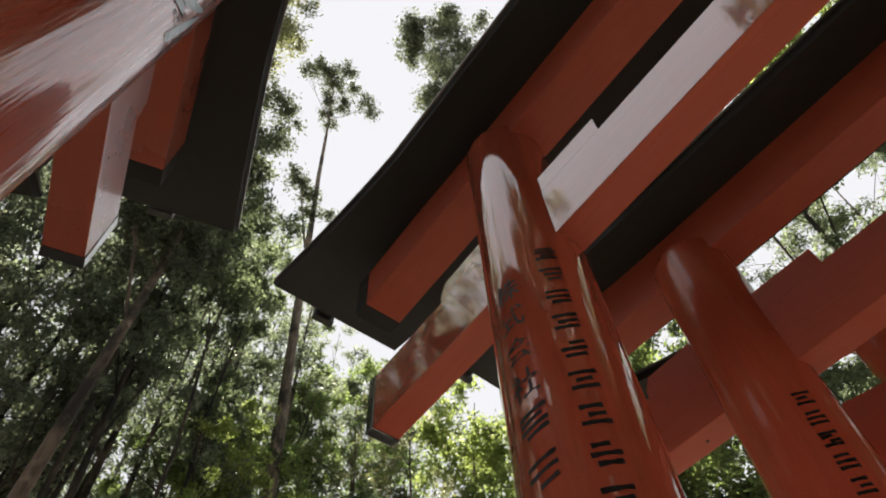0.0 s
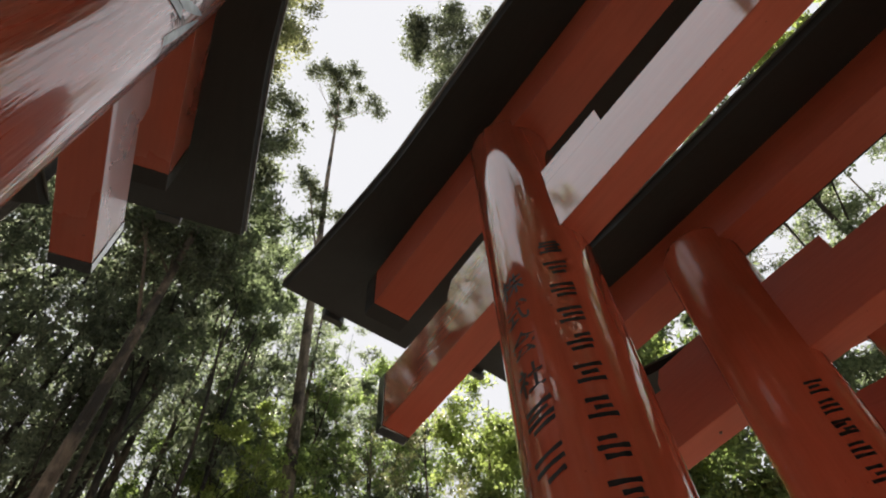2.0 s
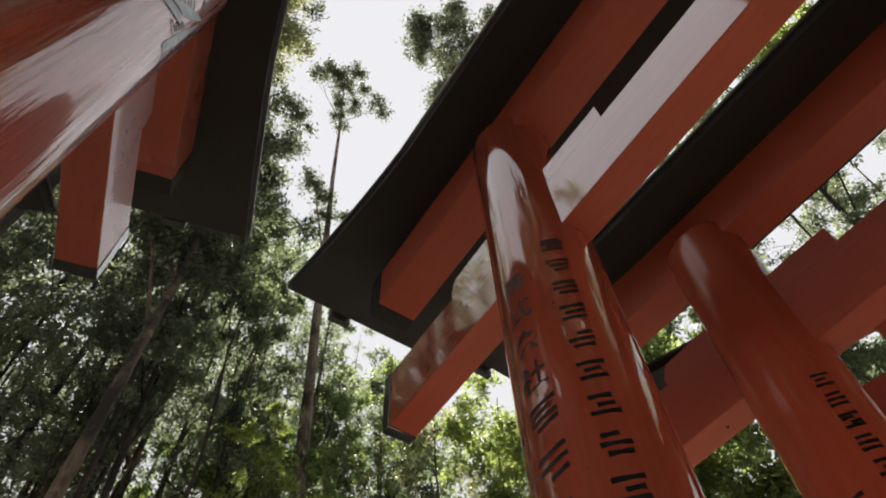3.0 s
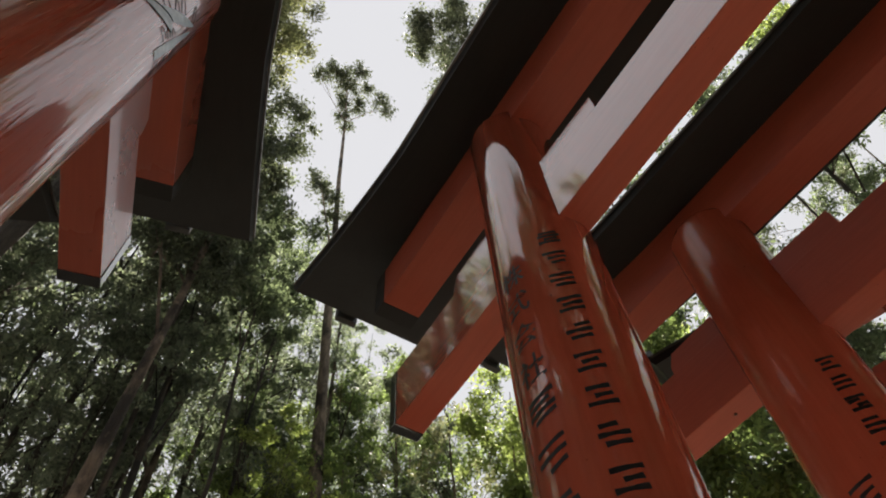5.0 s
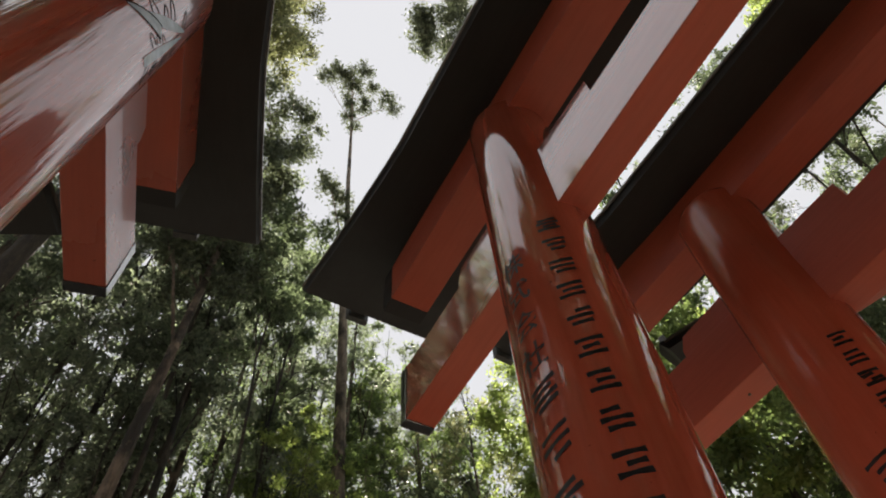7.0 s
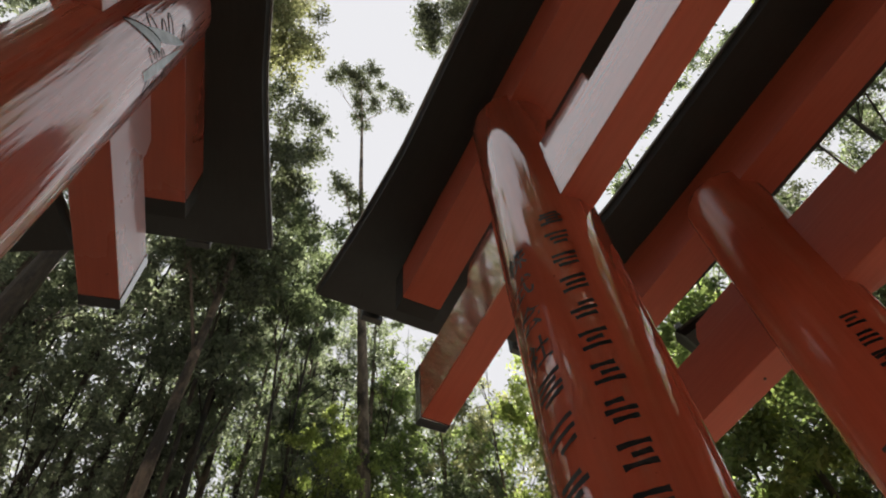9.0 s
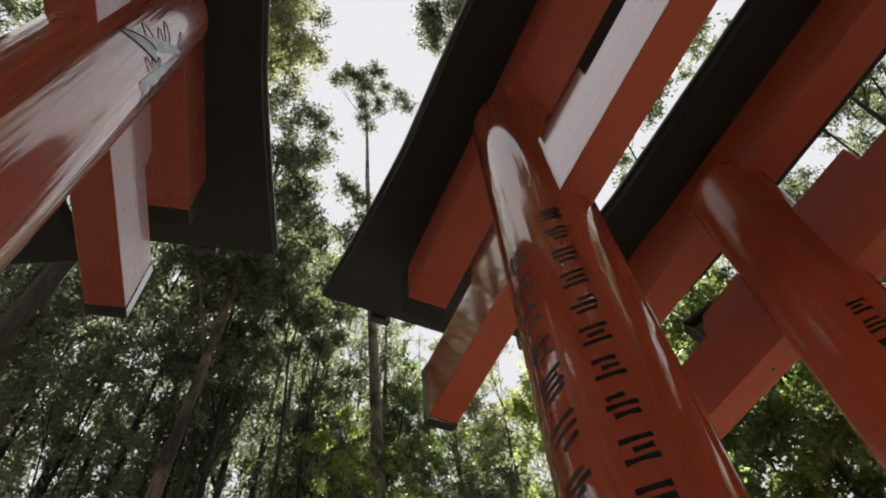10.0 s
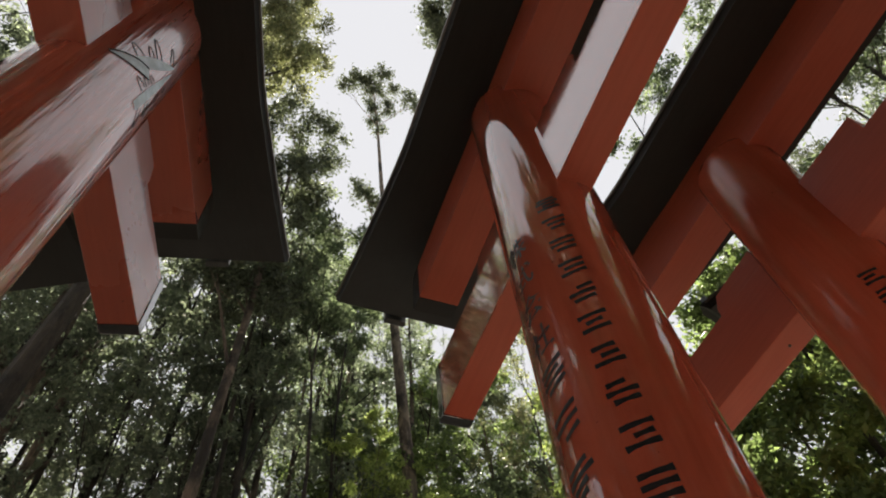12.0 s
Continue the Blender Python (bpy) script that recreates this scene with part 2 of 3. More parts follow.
def torii(name, cx, cy, th, zb, h, hw, zs, hs, zk, hk, r, nuki_out, shim_out, kas_out, label, paint, rise=0.3, flare=0.04, ridge_out=0.22):
    """A gate: the outer pillar's axis at (cx, cy); +y runs outwards along the beams; turned by th from +y to +x."""
    top = thing(name, pose(cx, cy, 0, 0, 0, -math.degrees(th)), label, "torii gate", "torii gates along the path")
    vermilion, vermilion_beam = paint
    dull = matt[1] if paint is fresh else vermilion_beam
    y_mid = -SPAN / 2
    pillars = []
    for y in (0.0, -SPAN):
        p = part("pillar", pillar_bm(r, zs + 0.13), vermilion, top)
        p.location = (0, y, 0)
        pillars.append(p)
    # tie beam, its dark ends and its wedges
    a, b = -SPAN - nuki_out, nuki_out
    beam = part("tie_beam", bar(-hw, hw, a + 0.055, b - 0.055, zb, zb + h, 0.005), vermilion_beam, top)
    beam.data.materials.append(dull)        # the underside takes the dull paint
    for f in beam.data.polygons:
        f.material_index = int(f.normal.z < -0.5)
    for y0, y1 in ((a, a + 0.055), (b - 0.055, b)):
        part("end_band", bar(-hw - 0.003, hw + 0.003, y0, y1, zb - 0.003, zb + h + 0.003, 0.005), black_gloss, beam, "black painted beam end")
    for y in (0.0, -SPAN):
        for sgn in (1, -1):
            bm = bmesh.new()
            prof = [(0.0, 0.0), (0.50, 0.0), (0.50, 0.045), (0.465, 0.115), (0.0, 0.135)] if sgn > 0 else [(0.0, 0.0), (0.52, 0.0), (0.52, 0.115), (0.0, 0.125)]
            ring = [[Vector((x, y + sgn * u, zb + h + 0.001 + v)) for u, v in prof] for x in (-hw + 0.003, hw - 0.003)]
            part("wedge", loft(ring), vermilion_beam, top)
    # lower lintel
    a, b = -SPAN - shim_out, shim_out
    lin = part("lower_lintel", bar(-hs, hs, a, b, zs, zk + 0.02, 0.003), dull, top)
    for y0, y1 in ((a - 0.10, a), (b, b + 0.10)):
        part("end_band", bar(-hs - 0.002, hs + 0.002, y0, y1, zs - 0.002, zk + 0.02, 0.003), black_paint, lin, "black painted lintel end")
    # centre strut
    part("centre_strut", bar(-hw, hw, y_mid - 0.11, y_mid + 0.11, zb + h, zs + 0.01, 0.006), vermilion, top)
    # top lintel: a shallow roof that sweeps up towards its ends
    half = SPAN / 2 + kas_out
    n = 44
    board, cover, trim_a, trim_b = [], [], [], []
    for k in range(n + 1):
        u = -1 + 2 * k / n
        y = y_mid + half * u
        lift = kasagi_shape(y, y_mid, half, rise)
        w = hk + flare * max(0.0, abs(u) - 0.6) / 0.4
        z = zk + lift
        push = 0.10 * u * max(0.0, abs(u) - 0.8) / 0.2      # the ends lean outwards at the top
        board.append([(-w, y, z), (w, y, z), (w + 0.012, y + push * 0.4, z + 0.075), (-w - 0.012, y + push * 0.4, z + 0.075)])
        cover.append([(-w - 0.014, y + push * 0.4, z + 0.079), (w + 0.014, y + push * 0.4, z + 0.079), (w * 0.5, y + push, z + 0.165), (0.05, y + push * 1.3, z + 0.235), (-0.05, y + push * 1.3, z + 0.235), (-w * 0.5, y + push, z + 0.165)])
        for s, tr in ((-1, trim_a), (1, trim_b)):
            tr.append([(s * (w + 0.013), y, z + 0.052), (s * (w + 0.024), y, z + 0.052), (s * (w + 0.026), y, z + 0.066), (s * (w + 0.013), y, z + 0.066)])
    kas = part("top_lintel", loft(board), black_paint, top, "black top lintel with upswept ends")
    part("roof_cover", loft(cover), black_roof, kas)
    part("eave_trim", loft(trim_a), flashing, kas, "thin dull metal edge strip")
    part("eave_trim", loft(trim_b), flashing, kas, "thin dull metal edge strip")
    ridge = []
    for k in range(n + 1):
        u = -1 + 2 * k / n
        y = y_mid + (half + ridge_out) * u
        z = zk + kasagi_shape(y, y_mid, half, rise) + 0.235
        ridge.append([(-0.055, y, z - 0.02), (0.055, y, z - 0.02), (0.06, y, z + 0.05), (0.03, y, z + 0.085), (-0.03, y, z + 0.085), (-0.06, y, z + 0.05)])
    rd = part("ridge", loft(ridge), black_roof, top)
    for e in (0, -1):
        c = sum((Vector(q) for q in ridge[e]), Vector()) / 6
        s = 1 if e else -1
        part("ridge_end_cap", bar(-0.08, 0.08, min(c.y, c.y + s * 0.05), max(c.y, c.y + s * 0.05), c.z - 0.11, c.z + 0.07, 0.008), grey_cap, rd, "weathered grey ridge end cap")
    return top, pillars


def stroke(heap):
    heap.append(bmesh.new())
    return heap[-1]


def ink_column(pillar, r3, angle, tops, size, seed):
    """Black brushed marks in a column down a pillar: each a small plain stack of bars."""
    rnd = random.Random(seed)
    for z in tops:
        half_a = math.degrees(size / 2 / r3)
        strokes = []
        lean = size * rnd.uniform(0.08, 0.16)
        rows = rnd.choice(((0.40, 0.0, -0.40), (0.40, 0.0, -0.40), (0.42, 0.14, -0.14, -0.42)))
        for k, up in enumerate(rows):
            reach = rnd.choice((0.6, 0.8, 1.0, 1.0))
            zz, w, sh = z + size * 0.9 * up, half_a * reach, half_a * (1 - reach) * rnd.uniform(-0.9, 0.9)
            strip_on(r3, angle + sh - w, angle + sh + w, zz - lean / 2, zz + lean / 2, stroke(strokes), (0, 0), rnd=rnd, off=0.0012 + 0.0001 * k)
        for bm in strokes:
            part("ink_bar", bm, ink, pillar, "black brushed bar")


def ink_word(pillar, r3, angle, tops, size, word):
    """Black characters laid round a pillar, one below the other."""
    for z, mark in zip(tops, word):
        cu = bpy.data.curves.new("character", "FONT")
        cu.body, cu.align_x, cu.align_y, cu.offset = mark, "CENTER", "CENTER", 0.012
        cu.resolution_u = 3
        ob = new("character", cu)
        bpy.context.view_layer.update()
        me = bpy.data.meshes.new_from_object(ob.evaluated_get(bpy.context.evaluated_depsgraph_get()))
        bpy.data.objects.remove(ob)
        bm = bmesh.new()
        bm.from_mesh(me)
        xs, ys = [v.co.x for v in bm.verts], [v.co.y for v in bm.verts]
        mx, my = (min(xs) + max(xs)) / 2, (min(ys) + max(ys)) / 2
        for v in bm.verts:
            zz = z + (v.co.y - my) * size * 1.08
            r = r3 - TAPER * (zz - 3) + 0.0016
            a = radians(angle) + (v.co.x - mx) * size / r
            v.co = (r * math.cos(a), r * math.sin(a), zz)
        part("character", bm, ink, pillar, "black brushed character", smooth=False)


LABEL = "vermilion lacquered torii gate with black top lintel"
gate_a, pil_a = torii("torii_gate", 1.209, 0.877, 0.009, 3.435, 0.338, 0.07, 4.417, 0.115, 4.715, 0.406, 0.202, 1.07, 1.11, 1.70,
                      LABEL + " and two brushed columns", fresh, 0.28, 0.065)
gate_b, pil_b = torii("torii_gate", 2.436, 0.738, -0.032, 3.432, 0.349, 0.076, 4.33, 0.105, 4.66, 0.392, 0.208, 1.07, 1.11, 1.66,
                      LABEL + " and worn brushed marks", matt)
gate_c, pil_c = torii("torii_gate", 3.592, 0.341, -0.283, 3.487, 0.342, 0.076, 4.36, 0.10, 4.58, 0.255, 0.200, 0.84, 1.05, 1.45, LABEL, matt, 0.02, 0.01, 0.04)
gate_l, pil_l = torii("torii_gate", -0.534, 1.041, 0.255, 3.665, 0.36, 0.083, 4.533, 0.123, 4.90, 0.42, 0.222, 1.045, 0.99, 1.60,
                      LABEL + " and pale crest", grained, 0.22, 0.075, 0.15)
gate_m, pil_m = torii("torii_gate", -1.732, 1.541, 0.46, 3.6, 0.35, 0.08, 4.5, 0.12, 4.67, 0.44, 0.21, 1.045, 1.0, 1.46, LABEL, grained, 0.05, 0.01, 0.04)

# an old nail driven into the underside of a tie beam
bm = bmesh.new()
bmesh.ops.create_uvsphere(bm, u_segments=10, v_segments=6, radius=0.008)
bmesh.ops.transform(bm, matrix=pose(0.005, 0.354, 3.431), verts=bm.verts)
part("nail", bm, flashing, gate_b, "dark rusty nail head")
ink_column(pil_a[0], 0.202, -129.8, [3.278 - 0.127 * k for k in range(10)], 0.076, 3)
ink_word(pil_a[0], 0.202, -177.0, [3.154 - 0.149 * k for k in range(4)], 0.105, "\u682a\u5f0f\u4f1a\u793e")
ink_column(pil_a[0], 0.202, -175.5, [2.561 - 0.161 * k for k in range(3)], 0.095, 5)
ink_column(pil_b[0], 0.208, -137.8, [3.198 - 0.104 * k for k in range(5)], 0.072, 7)
ink_column(pil_b[0], 0.208, 178.5, [2.68], 0.095, 9)

# the crest: plain blue-grey lenses with thin dark petal outlines standing off them
def lens_on(r3, base, tip, width, off, rim=0.0):
    """A pointed lens from base to tip, (degrees, height), lying on a pillar: filled, or its outline alone."""
    bm = bmesh.new()
    n = 12
    rows = []
    for k in range(n + 1):
        f = k / n
        a, z = base[0] + (tip[0] - base[0]) * f, base[1] + (tip[1] - base[1]) * f
        r = r3 - TAPER * (z - 3) + off
        da, dz = radians(tip[0] - base[0]) * r, tip[1] - base[1]
        ln = math.hypot(da, dz)
        w = width * math.sin(math.pi * (0.3 * (1 - f) + f)) ** 0.8
        marks = (-w - rim, -w, w, w + rim) if rim else (-w, 0, w)
        rows.append([bm.verts.new((r * math.cos(aa), r * math.sin(aa), zz)) for aa, zz in ((radians(a) + m * dz / ln / r, z - m * da / ln) for m in marks)])
    for p, q in zip(rows, rows[1:]):
        for i in ((0, 2) if rim else (0, 1)):
            bm.faces.new((p[i], p[i + 1], q[i + 1], q[i]))
    return bm


PETALS = (((-23, 3.85), (-46, 3.897), 0.021), ((-18, 3.92), (-33, 3.985), 0.013), ((-13.5, 3.985), (-34, 4.068), 0.014), ((0, 4.10), (-15, 4.178), 0.010), ((-9, 3.75), (-22, 3.742), 0.014),
          ((-7, 3.80), (-17, 3.80), 0.011), ((-4, 3.86), (-13, 3.852), 0.010), ((2, 3.68), (14, 3.60), 0.010), ((4, 3.77), (15, 3.71), 0.010), ((6, 3.90), (16, 3.85), 0.010), ((7, 4.0), (15, 3.96), 0.009))
for k, (base, tip, width) in enumerate(PETALS):
    part("crest_petal", lens_on(0.222, base, tip, width, 0.0008 + k * 0.00004, 0.0075), crest_line, pil_l[0], "thin black petal outline")
for k, (base, tip, width) in enumerate((((-15, 3.845), (-54, 3.718), 0.026), ((-36, 3.765), (4, 4.14), 0.025), ((-4, 3.625), (6, 4.10), 0.020))):
    lens = part("crest_lens", lens_on(0.222, base, tip, width, 0.0016 + 0.0002 * k), crest_blue, pil_l[0], "pale blue-grey painted crest")
    if k == 0:
        part("rim", lens_on(0.222, base, tip, width, 0.0024, 0.0075), crest_line, lens, "thin black outline")


# ---- ground ----
bm = bmesh.new()
bmesh.ops.create_grid(bm, x_segments=60, y_segments=60, size=150)
for v in bm.verts:
    d = max(0.0, math.hypot(v.co.x, v.co.y) - 6)
    v.co.z = -0.02 + min(1.0, d / 20) * 0.5 * noise.noise(v.co * 0.06)
tagged(new("ground", mesh_of("ground", bm, m_ground)), "grey-brown earth floor with leaf litter", "ground", kind="structure")


# ---- trees ----
def leaves_mesh(name, clumps, count, size, mat, seed, flat=0.5):
    """Many small pointed leaves, strewn over clumps (x, y, z, radius), thinner towards their middles."""
    rng = np.random.default_rng(seed)
    c = np.array([k[:3] for k in clumps])
    r = np.array([k[3] for k in clumps])
    w = r ** 2
    pick = rng.choice(len(c), count, p=w / w.sum())
    # each clump is a spray of twigs, and the leaves sit close along them
    share = max(4, int(count / len(c) / 26))
    twig = rng.normal(size=(len(c), share, 3))
    twig /= np.linalg.norm(twig, axis=2)[:, :, None]
    reach = rng.uniform(0.55, 1.15, (len(c), share))
    own = rng.integers(0, share, count)
    d = twig[pick, own]
    along = rng.uniform(0.1, 1.0, count) ** 0.6
    rad = r[pick] * reach[pick, own] * along
    pos = c[pick] + d * rad[:, None] * np.array([1, 1, 0.75]) + rng.normal(size=(count, 3)) * (size * 0.9 + 0.07 * r[pick] * along)[:, None]
    pos[:, 2] -= 0.18 * r[pick] * along ** 2
    nrm = rng.normal(size=(count, 3)) * (1, 1, flat) + np.array([0, 0, 0.6])
    nrm /= np.linalg.norm(nrm, axis=1)[:, None]
    u = np.cross(nrm, rng.normal(size=(count, 3)))
    u /= np.linalg.norm(u, axis=1)[:, None]
    v = np.cross(nrm, u)
    s = size * rng.uniform(0.6, 1.35, count)[:, None]
    quad = np.stack([pos - u * s, pos + v * s * 0.42 + nrm * s * 0.12, pos + u * s, pos - v * s * 0.42 + nrm * s * 0.12], 1).reshape(-1, 3)
    me = bpy.data.meshes.new(name)
    me.vertices.add(len(quad))
    me.vertices.foreach_set("co", quad.ravel().astype(np.float32))
    me.loops.add(count * 4)
    me.loops.foreach_set("vertex_index", np.arange(count * 4, dtype=np.int32))
    me.polygons.add(count)
    me.polygons.foreach_set("loop_start", np.arange(0, count * 4, 4, dtype=np.int32))
    me.update()
    me.materials.append(mat)
    return me


def tree(base, top, r0, clumps, count, size, wood, foliage, label, seed, limbs=8, category="tree", bend=0.3):
    """A tapered, slightly bent trunk from base (x, y) to top (x, y, z), limbs to its clumps, and the crown's leaves."""
    rnd = random.Random(seed)
    ob = thing("tree", pose(base[0], base[1], 0), label, category, "trees of the wood")
    n = 14
    a, b = Vector((0, 0, -0.3)), Vector(top) - Vector((base[0], base[1], 0))
    side = Vector((rnd.uniform(-1, 1), rnd.uniform(-1, 1), 0)) * bend
    line = [a.lerp(b, k / n) + side * math.sin(math.pi * k / n) + Vector((rnd.uniform(-1, 1), rnd.uniform(-1, 1), 0)) * bend * 0.12 for k in range(n + 1)]
    rad = [r0 * (1.0 - 0.93 * (k / n) ** 1.05) * (1.35 if k == 0 else 1) for k in range(n + 1)]
    part("trunk", tube(line, rad, 10, 0.08, seed), wood, ob)
    local = [(x - base[0], y - base[1], z, r) for x, y, z, r in clumps]
    for x, y, z, r in sorted(local, key=lambda k: -k[3])[:limbs]:
        start = max(1, min(n - 1, int((z - max(0.8, math.hypot(x - line[-1].x, y - line[-1].y) * 0.6)) / max(b.z, 1) * n)))
        p0, p1 = line[start], Vector((x, y, z))
        if (p1 - p0).length < 0.4:
            continue
        mid = p0.lerp(p1, 0.5) + Vector((rnd.uniform(-0.2, 0.2), rnd.uniform(-0.2, 0.2), rnd.uniform(0, 0.3)))
        rl = min(rad[start] * 0.45, 0.07)
        limb = part("limb", tube([p0, p0.lerp(mid, 0.5), mid, mid.lerp(p1, 0.5), p1], [rl, rl * 0.8, rl * 0.65, rl * 0.45, rl * 0.2], 6, 0.05, seed), wood, ob)
        for q in range(3):
            e = p1 + Vector((rnd.uniform(-1, 1), rnd.uniform(-1, 1), rnd.uniform(-0.5, 0.9))) * r * 0.8
            part("twig", tube([mid.lerp(p1, 0.35 * q), mid.lerp(e, 0.6), e], [rl * 0.4, rl * 0.25, rl * 0.1], 5, 0, seed), wood, limb)
    crown = new("crown", leaves_mesh("crown", local, count, size, foliage, seed))
    crown.parent = ob
    return ob


def envelope(rnd, cx, cy, z0, z1, width, n, r0, r1, tip=0.35):
    """Clump places inside a ragged upright crown."""
    out = []
    for k in range(n):
        f = rnd.random()
        z = z0 + (z1 - z0) * f
        w = width * (tip + (1 - tip) * math.sin(math.pi * min(1, 0.15 + 0.8 * (1 - f))))
        a, q = rnd.uniform(0, 2 * math.pi), math.sqrt(rnd.random())
        out.append((cx + math.cos(a) * w * q, cy + math.sin(a) * w * q, z, rnd.uniform(r0, r1)))
    return out


rnd = random.Random(11)
# the tall bare-stemmed tree in front of the sun
crown = [(1.95, 7.3, 23.6, 0.6), (1.45, 7.2, 23.4, 0.5), (2.2, 7.0, 24.6, 0.45), (2.55, 7.5, 22.8, 0.4), (2.05, 7.4, 22.2, 0.4), (3.25, 7.3, 23.6, 0.4), (3.5, 7.2, 22.9, 0.3), (2.7, 7.2, 23.9, 0.3),
         (1.0, 7.2, 23.0, 0.35), (1.3, 7.2, 24.2, 0.3), (2.1, 7.45, 21.2, 0.3), (2.3, 7.4, 20.4, 0.25), (2.0, 7.4, 16.1, 0.38), (2.25, 7.4, 15.8, 0.3), (1.8, 7.4, 16.5, 0.25), (2.45, 7.5, 15.3, 0.3), (2.95, 7.6, 15.9, 0.25)]
tree((3.75, 8.05), (1.98, 7.3, 24.2), 0.155, crown, 9500, 0.046, bark_pale, leaf_backlit, "tall slender tree with pale bark and small leaf tufts", 21, 10, bend=0.1)
# evergreens beside the gap in the canopy
tree((0.0, 5.0), (0.2, 5.1, 13.6), 0.09, envelope(rnd, 0.15, 5.1, 7.8, 13.6, 1.0, 66, 0.2, 0.42), 22000, 0.038, bark_grey, leaf_backlit, "dense dark evergreen tree with small leaves", 22, bend=0.05)
tree((-1.85, 5.05), (-1.2, 4.7, 18.5), 0.16, envelope(rnd, -0.85, 4.5, 12.5, 18.5, 1.1, 50, 0.25, 0.5), 26000, 0.044, bark_dark, leaf_olive, "tall evergreen tree with sunlit yellowish top", 23, bend=0.06)
tree((5.6, 5.0), (4.5, 4.2, 25.5), 0.2, envelope(rnd, 4.6, 4.2, 20.0, 25.0, 1.6, 50, 0.35, 0.65), 30000, 0.055, bark_dark, leaf_backlit, "tall evergreen tree with a rounded crown", 24)
tree((1.3, 6.1), (1.05, 5.9, 11.2), 0.045, envelope(rnd, 1.0, 5.9, 9.0, 11.3, 0.8, 40, 0.18, 0.36), 9500, 0.038, bark_dark, leaf_dark, "slim tree with sunlit olive leaves", 30)
tree((2.2, 7.9), (2.0, 7.6, 13.0), 0.06, envelope(rnd, 2.1, 7.7, 8.5, 12.6, 0.7, 26, 0.15, 0.32), 7000, 0.045, bark_dark, leaf_dark, "slim half-bare tree with small leaves", 31)
for k, (x, y, z) in enumerate(((3.2, 9.9, 15.4), (4.0, 9.8, 15.2), (4.8, 9.9, 15.0), (5.6, 9.9, 14.6), (2.3, 10.2, 15.8))):
    tree((x, y), (x, y, z), 0.05, envelope(rnd, x, y, 9.5, z, 0.9, 44, 0.12, 0.28, 0.7), 5200, 0.034, bark_dark, (leaf_shade, leaf_dark)[k % 2], "slim airy tree with small leaves", 260 + k, 14)
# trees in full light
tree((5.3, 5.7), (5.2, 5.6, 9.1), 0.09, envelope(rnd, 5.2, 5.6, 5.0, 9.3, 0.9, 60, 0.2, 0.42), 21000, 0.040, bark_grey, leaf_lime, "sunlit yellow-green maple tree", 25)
tree((6.0, 3.6), (5.7, 3.4, 8.0), 0.05, envelope(rnd, 5.9, 3.3, 3.2, 8.2, 1.5, 130, 0.2, 0.45, 0.6), 56000, 0.042, bark_dark, leaf_mid, "leafy green tree with lit leaf tips", 26, 3)
# second crown in lime, colouring the sunlit tips of the green tree
tree((5.5, 3.9), (5.5, 3.6, 7.6), 0.04, envelope(rnd, 5.5, 3.2, 4.2, 7.7, 1.2, 40, 0.12, 0.26, 0.6), 9500, 0.046, bark_dark, leaf_lime, "yellow-green leaf sprays standing in for sunlit tips", 34, 4)
tree((7.4, 4.6), (7.3, 4.5, 9.5), 0.06, envelope(rnd, 7.3, 4.4, 3.5, 9.4, 1.7, 85, 0.22, 0.42, 0.6), 34000, 0.045, bark_dark, leaf_dark, "leafy green tree in half shade", 32, 4)
tree((7.6, 2.6), (7.6, 2.5, 9.0), 0.06, envelope(rnd, 7.6, 2.4, 3.5, 9.0, 1.6, 80, 0.22, 0.42, 0.6), 30000, 0.045, bark_dark, leaf_dark, "leafy green tree in half shade", 33, 4)
tree((7.2, 0.6), (7.0, 0.2, 12.0), 0.12, envelope(rnd, 7.0, 0.4, 6.0, 11.5, 1.9, 80, 0.15, 0.4), 30000, 0.036, bark_dark, leaf_dark, "airy green broadleaf tree", 27, 7)
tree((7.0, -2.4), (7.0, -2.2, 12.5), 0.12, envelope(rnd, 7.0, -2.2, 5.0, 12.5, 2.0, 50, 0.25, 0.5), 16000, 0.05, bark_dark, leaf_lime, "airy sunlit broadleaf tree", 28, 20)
# lime leaves stand in for sun flecks that taller trees block
tree((2.85, 8.3), (2.8, 8.25, 9.1), 0.04, envelope(rnd, 2.8, 8.3, 5.4, 9.5, 0.8, 66, 0.10, 0.27, 0.6), 9500, 0.038, bark_grey, leaf_lime, "young broadleaf tree, leaves coloured bright for sunlight", 35)
# young trees in the middle distance
for k, (x, y, z, w, fol) in enumerate(((2.4, 9.6, 10.6, 1.4, leaf_mid), (3.7, 8.6, 9.9, 1.1, leaf_mid), (4.6, 8.4, 8.8, 1.2, leaf_dark), (5.6, 8.6, 9.0, 1.4, leaf_dark),
                                       (3.0, 11.4, 13.2, 1.6, leaf_dark), (4.2, 11.0, 12.6, 1.6, leaf_dark), (4.9, 9.2, 13.2, 1.3, leaf_mid), (5.6, 9.6, 12.8, 1.4, leaf_shade))):
    tree((x, y), (x + 0.2, y, z), 0.07, envelope(rnd, x, y, z - 5.0, z, w, 50, 0.15, 0.34), 11000, 0.045, bark_grey, fol, "young broadleaf tree in half shade", 40 + k)
